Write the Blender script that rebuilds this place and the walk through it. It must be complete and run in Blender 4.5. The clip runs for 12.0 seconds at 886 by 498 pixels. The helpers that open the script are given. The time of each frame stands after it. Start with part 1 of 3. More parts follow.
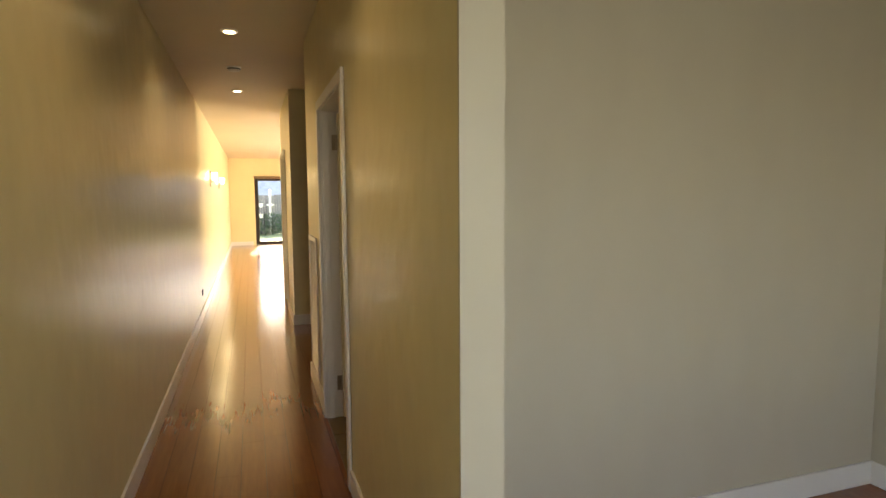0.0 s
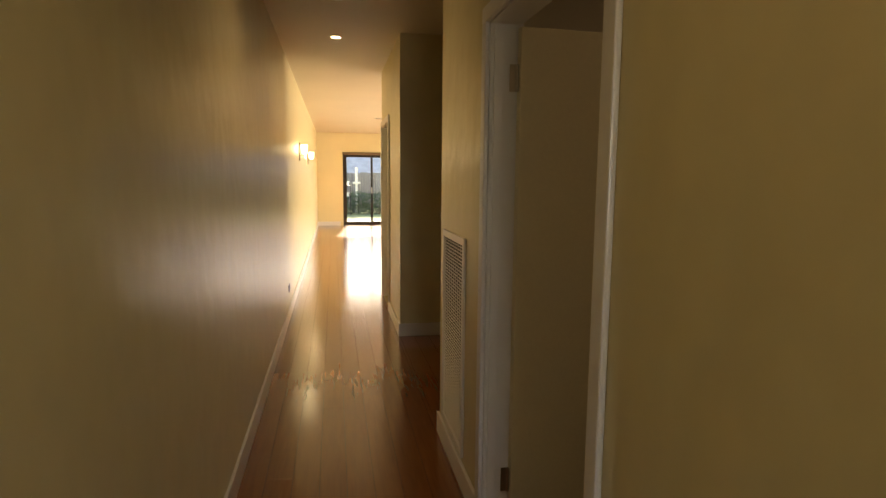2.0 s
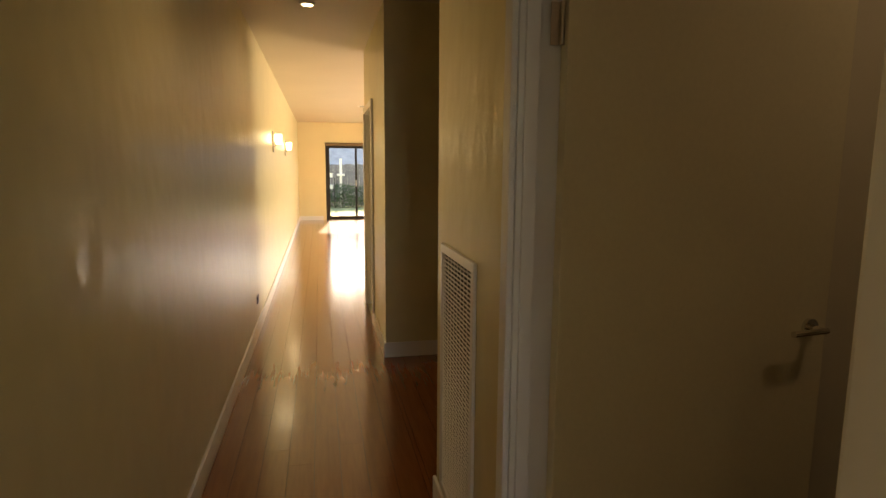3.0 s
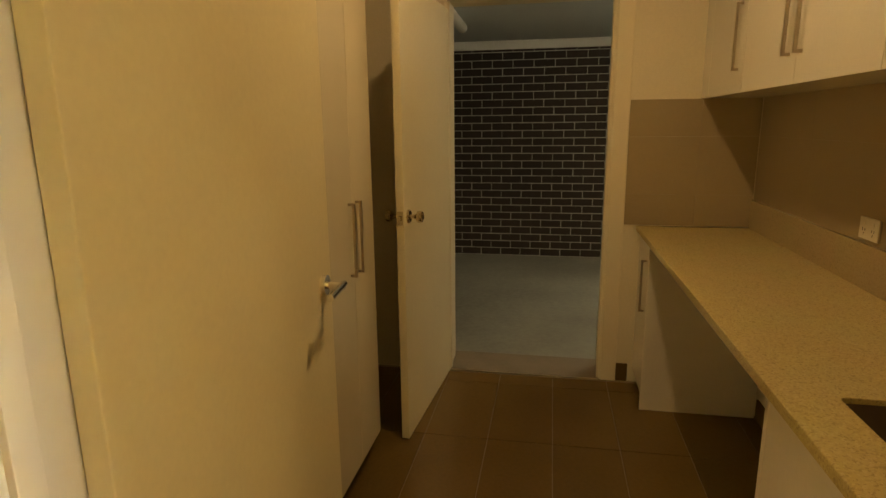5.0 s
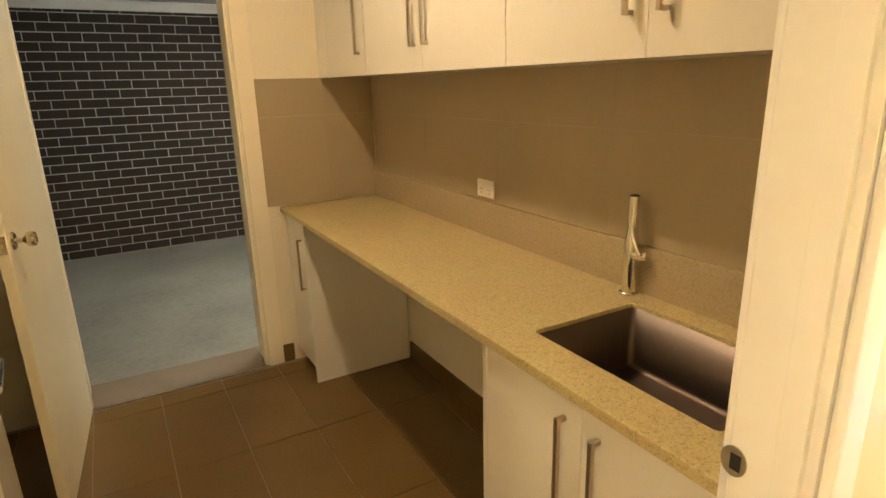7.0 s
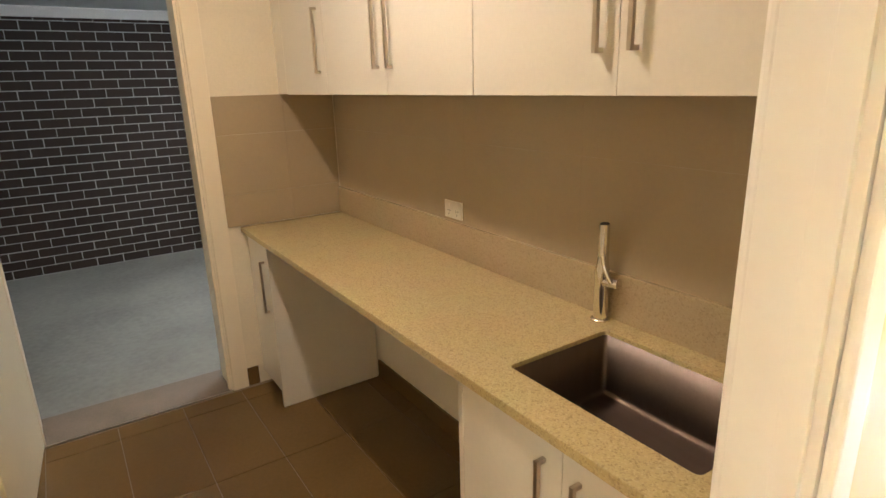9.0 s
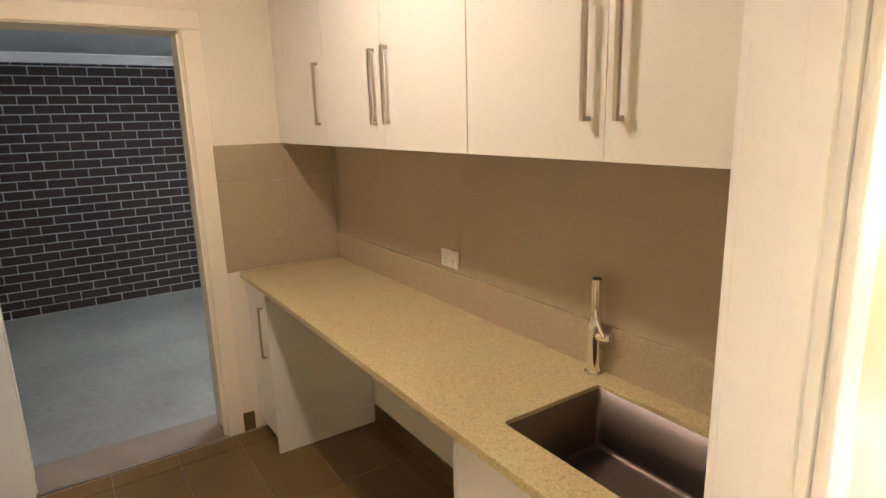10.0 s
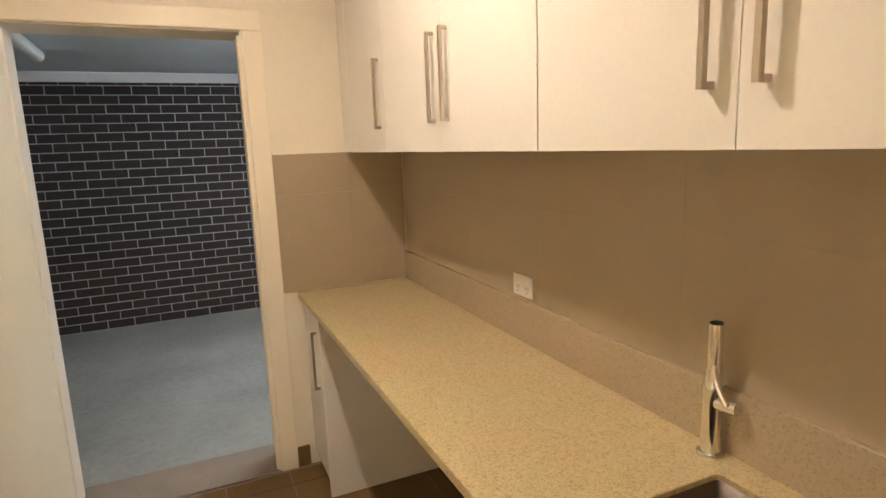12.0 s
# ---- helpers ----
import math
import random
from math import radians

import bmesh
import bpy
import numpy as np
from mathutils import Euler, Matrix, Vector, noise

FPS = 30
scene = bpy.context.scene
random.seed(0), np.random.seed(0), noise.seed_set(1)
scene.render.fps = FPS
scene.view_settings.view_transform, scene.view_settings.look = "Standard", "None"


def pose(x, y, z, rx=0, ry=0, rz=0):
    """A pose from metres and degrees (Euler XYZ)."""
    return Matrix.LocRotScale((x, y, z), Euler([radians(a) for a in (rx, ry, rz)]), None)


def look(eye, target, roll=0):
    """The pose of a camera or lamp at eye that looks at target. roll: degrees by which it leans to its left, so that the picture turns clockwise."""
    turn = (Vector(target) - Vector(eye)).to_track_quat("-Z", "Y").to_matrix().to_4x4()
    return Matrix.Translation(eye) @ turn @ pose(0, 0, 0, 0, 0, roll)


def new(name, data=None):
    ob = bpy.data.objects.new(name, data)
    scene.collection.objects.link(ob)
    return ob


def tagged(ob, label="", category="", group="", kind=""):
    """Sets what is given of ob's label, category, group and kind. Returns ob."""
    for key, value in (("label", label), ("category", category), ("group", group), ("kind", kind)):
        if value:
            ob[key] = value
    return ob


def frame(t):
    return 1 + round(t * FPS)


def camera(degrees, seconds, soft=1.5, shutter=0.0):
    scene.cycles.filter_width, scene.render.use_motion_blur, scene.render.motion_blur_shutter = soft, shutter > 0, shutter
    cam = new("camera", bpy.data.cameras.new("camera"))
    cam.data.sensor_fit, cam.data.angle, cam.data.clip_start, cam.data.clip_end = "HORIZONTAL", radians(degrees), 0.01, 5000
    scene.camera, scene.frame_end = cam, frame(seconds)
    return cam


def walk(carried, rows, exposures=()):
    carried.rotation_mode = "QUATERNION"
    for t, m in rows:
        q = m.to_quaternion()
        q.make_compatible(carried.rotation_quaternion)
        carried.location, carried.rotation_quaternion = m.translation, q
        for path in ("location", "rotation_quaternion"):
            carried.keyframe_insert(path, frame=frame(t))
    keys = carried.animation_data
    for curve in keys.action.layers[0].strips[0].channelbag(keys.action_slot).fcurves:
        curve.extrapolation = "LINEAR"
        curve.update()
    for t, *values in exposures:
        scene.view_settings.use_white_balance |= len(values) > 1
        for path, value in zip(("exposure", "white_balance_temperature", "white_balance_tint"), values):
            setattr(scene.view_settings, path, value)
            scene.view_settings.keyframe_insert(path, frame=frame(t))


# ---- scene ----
cam = camera(75.1, 12.0)
EXPOSURES = [(0.0, 2.75, 7700, 11), (1.0, 2.75, 7800, 12), (2.5, 2.02, 8200, 13), (3.7, 2.72, 8200, 11), (5.3, 4.98, 11500, 4), (6.0, 5.38, 10500, 3),
             (7.2, 5.98, 6600, 6), (9.0, 5.95, 5700, 11), (10.5, 6.06, 5350, 15), (12.0, 6.18, 5500, 13)]
walk(cam, [
    (0, look((-0.444, -2.913, 1.496), (0.183, -1.023, 1.314), -0.4)),
    (0.5, look((-0.513, -2.548, 1.475), (-0.027, -0.617, 1.287), -0.0)),
    (1, look((-0.537, -2.114, 1.494), (-0.112, -0.17, 1.294), -0.0)),
    (1.5, look((-0.576, -1.675, 1.482), (-0.198, 0.276, 1.259), 0.2)),
    (2, look((-0.587, -1.23, 1.48), (-0.218, 0.72, 1.23), 0.5)),
    (2.5, look((-0.549, -0.768, 1.489), (-0.182, 1.179, 1.217), 0.5)),
    (3, look((-0.487, -0.454, 1.502), (-0.074, 1.483, 1.222), 0.4)),
    (3.5, look((-0.4, -0.203, 1.467), (0.479, 1.574, 1.2), 0.4)),
    (3.7, look((-0.4, -0.143, 1.47), (0.699, 1.506, 1.2), 0.1)),
    (5.3, look((-0.437, 0.45, 1.433), (1.501, 0.584, 0.958), -0.6)),
    (5.5, look((-0.408, 0.463, 1.428), (1.526, 0.492, 0.92), -0.7)),
    (6, look((-0.298, 0.522, 1.456), (1.614, 0.272, 0.926), -1.0)),
    (6.5, look((-0.29, 0.636, 1.483), (1.516, -0.028, 0.938), -1.3)),
    (7, look((-0.307, 0.674, 1.515), (1.364, -0.275, 0.962), -1.5)),
    (7.2, look((-0.296, 0.653, 1.507), (1.359, -0.326, 0.957), -1.7)),
    (9, look((-0.249, 0.666, 1.595), (1.353, -0.395, 1.038), -1.7)),
    (9.5, look((-0.256, 0.665, 1.632), (1.352, -0.404, 1.112), -1.7)),
    (10, look((-0.271, 0.665, 1.66), (1.351, -0.417, 1.218), -1.6)),
    (10.5, look((-0.286, 0.67, 1.661), (1.347, -0.42, 1.279), -1.6)),
    (11, look((-0.287, 0.62, 1.637), (1.352, -0.468, 1.276), -1.7)),
    (11.5, look((-0.192, 0.536, 1.575), (1.464, -0.526, 1.211), -1.7)),
    (12, look((0.005, 0.38, 1.58), (1.803, -0.42, 1.221), -2.1)),
], EXPOSURES)

# floor plan: x across the hall (its east wall at 0), y along it; the laundry opens at y 0 to 0.87
HALL_W, CEIL = -1.065, 2.72
GX, BACK = 2.77, -0.65            # laundry end wall and back wall
GAR_FLOOR, GAR_CEIL, GAR_WALL = -0.10, 2.34, 6.35
FAR = 16.2

# ---- world, sun, lamps ----
world = bpy.data.worlds.new("world")
scene.world = world
world.use_nodes = True
wn = world.node_tree
sky = wn.nodes.new("ShaderNodeTexSky")
sky.sky_type = "NISHITA"
sky.sun_disc = False
sky.sun_elevation = radians(31)
sky.sun_rotation = radians(6)
wn.links.new(sky.outputs[0], wn.nodes["Background"].inputs[0])
wn.nodes["Background"].inputs[1].default_value = 0.15


def lamp(name, kind, m, power, color, size=0.1, size_y=0.0, spread=180):
    data = bpy.data.lights.new(name, kind)
    data.energy, data.color = power, color
    if kind == "AREA":
        data.shape = "RECTANGLE" if size_y else "DISK"
        data.size = size
        data.spread = radians(spread)
        if size_y:
            data.size_y = size_y
    elif kind == "SUN":
        data.angle = radians(0.5)
    else:
        data.shadow_soft_size = size
    ob = new(name, data)
    ob.matrix_world = m
    return ob


lamp("sun", "SUN", look((0, 0, 0), (-0.1, -1.0, -0.6)), 4.0, (1.0, 0.93, 0.82))
WARM = (1.0, 0.75, 0.46)
lamp("laundry_lamp", "AREA", pose(1.34, 0.33, CEIL - 0.035), 0.425, (1.0, 0.74, 0.49), 0.11, 0, 178)
for ly in (-0.78, 1.72, 4.22):
    lamp("hall_lamp", "AREA", pose(-0.55, ly, CEIL - 0.02), 0.31, WARM, 0.08, 0, 130)
for ly in (7.25, 9.9):
    lamp("sconce_lamp", "POINT", pose(HALL_W + 0.07, ly, 1.93), 0.05, (1.0, 0.74, 0.40), 0.03)
lamp("garage_lamp", "AREA", pose(4.35, -1.1, GAR_CEIL - 0.08), 0.61, (1.0, 0.86, 0.68), 1.2, 0.06)
# added fill in an unseen, invented side window, tilted up to the ceiling
lamp("family_fill", "AREA", look((5.06, 10.0, 1.35), (0, 10.0, 4.2)), 88, (1.0, 0.94, 0.77), 3.4, 1.7)
# daylight of the sky in the front window
lamp("window_daylight", "AREA", look((0.15, -5.05, 1.5), (0.15, 0, 1.3)), 2.8, (0.86, 0.92, 1.0), 1.9, 1.3, 140)


# ---- materials ----
def material(name, color, rough=0.5, metal=0.0, vary=0.06, scale=3.0, fine=60.0, bump=0.05, coat=0.0,
             stretch=(1, 1, 1), random=0.0, dark=None, emit=0.0, local=False, rvary=0.0, detail=4):
    """Principled surface: colour varied at two scales, bump at two scales, roughness varied with wear."""
    m = bpy.data.materials.new(name)
    m.use_nodes = True
    nt = m.node_tree
    b = nt.nodes["Principled BSDF"]
    L = nt.links.new
    if local:
        src = nt.nodes.new("ShaderNodeTexCoord").outputs["Object"]
    else:
        src = nt.nodes.new("ShaderNodeNewGeometry").outputs["Position"]
    mp = nt.nodes.new("ShaderNodeMapping")
    mp.inputs["Scale"].default_value = stretch
    L(src, mp.inputs[0])
    n1, n2 = nt.nodes.new("ShaderNodeTexNoise"), nt.nodes.new("ShaderNodeTexNoise")
    for n, s in ((n1, scale), (n2, fine)):
        n.inputs["Scale"].default_value = s
        n.inputs["Detail"].default_value = detail
        L(mp.outputs[0], n.inputs["Vector"])
    mix = nt.nodes.new("ShaderNodeMath")
    mix.operation = "MULTIPLY_ADD"
    L(n2.outputs[0], mix.inputs[0])
    mix.inputs[1].default_value = 0.4
    low = nt.nodes.new("ShaderNodeMath")
    low.operation = "MULTIPLY"
    L(n1.outputs[0], low.inputs[0])
    low.inputs[1].default_value = 0.6
    L(low.outputs[0], mix.inputs[2])
    last = mix.outputs[0]
    if random:
        info = nt.nodes.new("ShaderNodeObjectInfo")
        add = nt.nodes.new("ShaderNodeMath")
        add.operation = "MULTIPLY_ADD"
        L(info.outputs["Random"], add.inputs[0])
        add.inputs[1].default_value = random
        L(last, add.inputs[2])
        last = add.outputs[0]
    ramp = nt.nodes.new("ShaderNodeValToRGB")
    lo = dark or [c * (1 - vary * 2) for c in color]
    hi = [min(1, c * (1 + vary)) for c in color]
    ramp.color_ramp.elements[0].position, ramp.color_ramp.elements[0].color = 0.30, (*lo, 1)
    ramp.color_ramp.elements[1].position, ramp.color_ramp.elements[1].color = min(1.0, 0.70 + random * 0.6), (*hi, 1)
    L(last, ramp.inputs[0])
    L(ramp.outputs[0], b.inputs["Base Color"])
    rr = nt.nodes.new("ShaderNodeMapRange")
    rr.inputs["From Min"].default_value, rr.inputs["From Max"].default_value = 0.2, 0.8
    rr.inputs["To Min"].default_value, rr.inputs["To Max"].default_value = max(0.02, rough - rvary), min(1, rough + rvary)
    L(n1.outputs[0], rr.inputs[0])
    b.inputs["Roughness"].default_value = rough
    if rvary:
        L(rr.outputs[0], b.inputs["Roughness"])
    b.inputs["Metallic"].default_value = metal
    b.inputs["Coat Weight"].default_value = coat
    b.inputs["Coat Roughness"].default_value = 0.1
    if bump:
        bp = nt.nodes.new("ShaderNodeBump")
        bp.inputs["Strength"].default_value = bump
        bp.inputs["Distance"].default_value = 0.01
        L(mix.outputs[0], bp.inputs["Height"])
        L(bp.outputs[0], b.inputs["Normal"])
    if emit:
        b.inputs["Emission Color"].default_value = (*color, 1)
        b.inputs["Emission Strength"].default_value = emit
    return m


def speckle(name, base, chips, rough, scale=250):
    """Engineered stone: small chips of three colours in a ground colour."""
    m = bpy.data.materials.new(name)
    m.use_nodes = True
    nt = m.node_tree
    L = nt.links.new
    b = nt.nodes["Principled BSDF"]
    pos = nt.nodes.new("ShaderNodeNewGeometry").outputs["Position"]
    v = nt.nodes.new("ShaderNodeTexVoronoi")
    v.inputs["Scale"].default_value = scale
    L(pos, v.inputs["Vector"])
    sep = nt.nodes.new("ShaderNodeSeparateColor")
    L(v.outputs["Color"], sep.inputs[0])
    r = nt.nodes.new("ShaderNodeValToRGB")
    r.color_ramp.interpolation = "CONSTANT"
    els = r.color_ramp.elements
    els[0].position, els[0].color = 0, (*chips[0], 1)
    els[1].position, els[1].color = 0.1, (*chips[1], 1)
    for p, c in ((0.3, base), (0.75, chips[2]), (0.9, base)):
        e = els.new(p)
        e.color = (*c, 1)
    L(sep.outputs[0], r.inputs[0])
    n = nt.nodes.new("ShaderNodeTexNoise")
    n.inputs["Scale"].default_value = 5
    L(pos, n.inputs["Vector"])
    mx = nt.nodes.new("ShaderNodeMix")
    mx.data_type, mx.blend_type = "RGBA", "MULTIPLY"
    mx.inputs[0].default_value = 0.12
    L(r.outputs[0], mx.inputs[6])
    L(n.outputs["Color"], mx.inputs[7])
    L(mx.outputs[2], b.inputs["Base Color"])
    b.inputs["Roughness"].default_value = rough
    return m


WALL = material("cream_wall_paint", (0.73, 0.64, 0.385), 0.30, vary=0.03, scale=5.0, fine=11, bump=0.75, rvary=0.0, detail=1.0, stretch=(1, 1, 0.8))
WALL.node_tree.nodes["Principled BSDF"].inputs["Specular IOR Level"].default_value = 0.36
WALL_MATT = material("cream_wall_matt", (0.80, 0.74, 0.60), 0.55, vary=0.04, scale=1.5, fine=90, bump=0.06)
GREYW = material("front_room_paint", (0.58, 0.525, 0.43), 0.42, vary=0.03, scale=0.9, fine=4, bump=0.05, detail=1, stretch=(1.4, 1.4, 0.5))
CEILING = material("ceiling_white", (0.74, 0.66, 0.52), 0.6, vary=0.03, scale=1.0, fine=120, bump=0.03)
GCEIL = material("garage_ceiling_paint", (0.62, 0.66, 0.70), 0.7, vary=0.05, scale=1.0, bump=0.03)
TRIM = material("white_gloss_trim", (0.84, 0.82, 0.81), 0.28, vary=0.012, scale=4, fine=50, bump=0.03)
CREAMT = material("cream_gloss_trim", (0.84, 0.77, 0.62), 0.3, vary=0.015, scale=4, fine=50, bump=0.03)
YELLOW = material("pale_yellow_wall", (0.80, 0.70, 0.43), 0.55, vary=0.04, scale=1.5, fine=90, bump=0.06)
DOORP = material("cream_door_paint", (0.80, 0.735, 0.54), 0.33, vary=0.035, scale=2.2, fine=70, bump=0.05)
LAMINATE = material("white_laminate", (0.77, 0.74, 0.67), 0.22, vary=0.025, scale=2, fine=80, bump=0.02)
GLOSSLAM = material("gloss_laminate", (0.76, 0.70, 0.56), 0.07, vary=0.02, scale=1.2, fine=8, bump=0.012, coat=0.4, rvary=0.0, detail=1)
WOOD = material("jarrah_boards", (0.25, 0.076, 0.022), 0.17, vary=0.08, scale=2.2, fine=7, bump=0.0, coat=0.5,
                stretch=(14, 1.0, 1), random=0.22, dark=(0.19, 0.054, 0.016), rvary=0.0, detail=1)
WOOD.node_tree.nodes["Principled BSDF"].inputs["Coat Roughness"].default_value = 0.17
UNDER = material("floor_substrate", (0.05, 0.025, 0.012), 0.8)
TILE = material("brown_floor_tile", (0.162, 0.101, 0.037), 0.22, vary=0.08, scale=2.5, fine=55, bump=0.0, random=0.15, dark=(0.125, 0.078, 0.028))
GROUT = material("beige_grout", (0.25, 0.185, 0.12), 0.8, vary=0.15, fine=200)
STILE = material("taupe_wall_tile", (0.41, 0.332, 0.22), 0.30, vary=0.03, scale=3, fine=70, bump=0.015, random=0.06)
STONE = speckle("sand_speckled_stone", (0.56, 0.46, 0.235), ((0.42, 0.335, 0.172), (0.50, 0.405, 0.212), (0.60, 0.50, 0.275)), 0.22)
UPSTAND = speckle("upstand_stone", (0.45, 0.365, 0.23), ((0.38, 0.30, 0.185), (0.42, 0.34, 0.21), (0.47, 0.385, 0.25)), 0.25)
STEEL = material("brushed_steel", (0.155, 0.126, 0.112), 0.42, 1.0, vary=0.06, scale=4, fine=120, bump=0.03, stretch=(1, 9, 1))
NICKEL = material("satin_nickel", (0.52, 0.46, 0.38), 0.30, 1.0, vary=0.04, bump=0.01)
CHROME = material("chrome", (0.80, 0.78, 0.74), 0.08, 1.0, vary=0.03, bump=0.0, rvary=0.03)
BRASS = material("brass_knob", (0.66, 0.58, 0.45), 0.16, 1.0, vary=0.05, bump=0.0)
BRICK = material("black_painted_brick", (0.030, 0.020, 0.016), 0.85, vary=0.3, scale=9, fine=70, bump=0.3, random=0.3, dark=(0.019, 0.013, 0.010))
MORTAR = material("white_mortar", (0.52, 0.52, 0.51), 0.85, vary=0.12, scale=8, fine=160, bump=0.25)
CONCRETE = material("garage_concrete", (0.27, 0.272, 0.245), 0.34, vary=0.2, scale=1.6, fine=26, bump=0.08)
SILL = material("concrete_sill", (0.23, 0.185, 0.14), 0.7, vary=0.12, scale=6, fine=80, bump=0.15)
PLASTIC = material("white_plastic", (0.80, 0.77, 0.70), 0.3, vary=0.02, bump=0.0)
# near-black: shade of holes and gaps put into the colour; kickboards use it too
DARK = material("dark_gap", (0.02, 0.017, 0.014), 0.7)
ALU = material("dark_bronze_aluminium", (0.030, 0.024, 0.020), 0.35, 0.5, vary=0.1, bump=0.02)
BLIND = material("brown_blind_fabric", (0.20, 0.14, 0.08), 0.8, vary=0.1, fine=150, bump=0.1)
GLOWW = material("lit_diffuser", (1.0, 0.86, 0.55), 0.5, vary=0.0, bump=0.0, emit=2.8)
GLOWC = material("lit_tube", (0.90, 0.97, 1.0), 0.5, vary=0.0, bump=0.0, emit=3)
FENCE = material("weathered_fence", (0.22, 0.205, 0.20), 0.8, vary=0.25, scale=3, fine=50, bump=0.2, stretch=(8, 8, 1), random=0.3)
GRASS = material("lawn", (0.37, 0.40, 0.18), 0.9, vary=0.4, scale=1.5, fine=60, bump=0.4)
LEAF = material("hedge_leaf", (0.07, 0.12, 0.045), 0.5, vary=0.4, scale=3, fine=20, bump=0.0)
BARK = material("bark", (0.09, 0.07, 0.05), 0.85, vary=0.3, bump=0.3)
ROOF = material("roof_tile", (0.40, 0.40, 0.41), 0.7, vary=0.15, bump=0.2)
GLASS = bpy.data.materials.new("clear_glass")
GLASS.use_nodes = True
gb = GLASS.node_tree.nodes["Principled BSDF"]
gb.inputs["Transmission Weight"].default_value = 1.0
gb.inputs["Base Color"].default_value = (1, 1, 1, 1)
gb.inputs["Roughness"].default_value = 0.0
gb.inputs["IOR"].default_value = 1.1


# ---- mesh helpers ----
def bx(bm, x0, x1, y0, y1, z0, z1, bevel=0.0):
    """A box from corner to corner, with its edges bevelled."""
    vs = bmesh.ops.create_cube(bm, size=1.0)["verts"]
    for v in vs:
        v.co = Vector(((x0 + x1) / 2 + v.co.x * (x1 - x0), (y0 + y1) / 2 + v.co.y * (y1 - y0), (z0 + z1) / 2 + v.co.z * (z1 - z0)))
    if bevel:
        edges = list({e for v in vs for e in v.link_edges})
        bmesh.ops.bevel(bm, geom=edges, offset=bevel, segments=2, profile=0.6, affect="EDGES")
    return bm


def box(*a, **k):
    return bx(bmesh.new(), *a, **k)


def rod(bm, a, b, r, r2=None, n=20):
    """A round bar from a to b."""
    a, b = Vector(a), Vector(b)
    d = b - a
    m = Matrix.Translation((a + b) / 2) @ d.to_track_quat("Z", "Y").to_matrix().to_4x4()
    bmesh.ops.create_cone(bm, cap_ends=True, segments=n, radius1=r, radius2=r if r2 is None else r2, depth=d.length, matrix=m)
    return bm


def lathe(bm, profile, m, n=28):
    """Turns a profile of (radius, height) round the z axis of m."""
    rings = []
    for r, z in profile:
        rings.append([bm.verts.new(m @ Vector((r * math.cos(2 * math.pi * i / n), r * math.sin(2 * math.pi * i / n), z))) for i in range(n)])
    for a, b in zip(rings, rings[1:]):
        for i in range(n):
            bm.faces.new((a[i], a[(i + 1) % n], b[(i + 1) % n], b[i]))
    bm.faces.new(rings[0][::-1])
    bm.faces.new(rings[-1])
    bmesh.ops.recalc_face_normals(bm, faces=bm.faces)
    return bm


def mesh_of(name, bm, mat, smooth=False):
    me = bpy.data.meshes.new(name)
    bm.to_mesh(me)
    bm.free()
    me.materials.append(mat)
    if smooth:
        for p in me.polygons:
            p.use_smooth = True
        me.set_sharp_from_angle(angle=radians(35))
    return me


def part(name, bm, mat, parent, label="", smooth=False):
    ob = new(name, mesh_of(name, bm, mat, smooth))
    ob.parent = parent
    return tagged(ob, label) if label else ob


def thing(name, label, category, group="", at=(0, 0, 0), kind=""):
    """An empty at the base of a thing; its parts are built in its own axes."""
    ob = new(name)
    ob.location = at
    ob.empty_display_size = 0.1
    return tagged(ob, label, category, group, kind)


def solid(name, bm, mat, label, category, kind="structure", smooth=False):
    return tagged(new(name, mesh_of(name, bm, mat, smooth)), label, category, "", kind)


def wall(name, boxes, mat, label):
    bm = bmesh.new()
    for b in boxes:
        bx(bm, *b)
    return solid(name, bm, mat, label, "wall")


# ---- walls ----
Z0 = -0.12
wall("wall_hall_west", [(HALL_W - 0.12, HALL_W, -5.0, FAR, Z0, CEIL)], WALL, "cream semi-gloss painted hall wall, slightly uneven")
wall("wall_hall_east", [(0, 0.11, -1.685, -0.05, Z0, CEIL), (0, 0.11, -0.05, 0.96, 2.075, CEIL), (0, 0.11, 0.96, 1.93, Z0, CEIL)],
     WALL, "cream painted hall wall with the laundry doorway")
# added cap: the front room colour stands in for cool daylight on this end
wall("wall_hall_end_cap", [(0, 0.11, -1.695, -1.685, Z0, CEIL)], GREYW, "thin cap on the hall wall end, cool daylight put into its colour")
wall("wall_hall_east_2", [(0, 0.11, 3.98, 5.00, Z0, CEIL), (0, 0.11, 5.00, 5.86, 2.075, CEIL), (0, 0.11, 5.86, 5.97, Z0, CEIL)],
     WALL, "cream painted hall wall with a closed door")
wall("wall_passage_south", [(0.11, GX, 1.80, 1.93, Z0, CEIL)], WALL_MATT, "cream wall between laundry and side passage")
wall("wall_passage_north", [(0.11, 2.4, 3.98, 4.09, Z0, CEIL)], WALL, "cream wall at the side passage")
wall("wall_passage_end", [(2.4, 2.5, 1.93, 4.09, Z0, CEIL)], WALL_MATT, "cream end wall of the side passage")
wall("wall_laundry_end", [(GX, 2.99, -4.2, 0.065, Z0, CEIL), (GX, 2.99, 0.065, 0.975, 2.115, CEIL), (GX, 2.99, 0.975, 4.2, Z0, CEIL)],
     WALL_MATT, "cream wall with the doorway to the garage")
wall("wall_laundry_back", [(0.11, GX, -0.88, -0.76, Z0, CEIL)], GREYW, "pale beige painted front room wall")
wall("wall_laundry_inner", [(0.11, GX, -0.76, BACK, Z0, CEIL)], WALL_MATT, "cream painted back wall of the laundry")
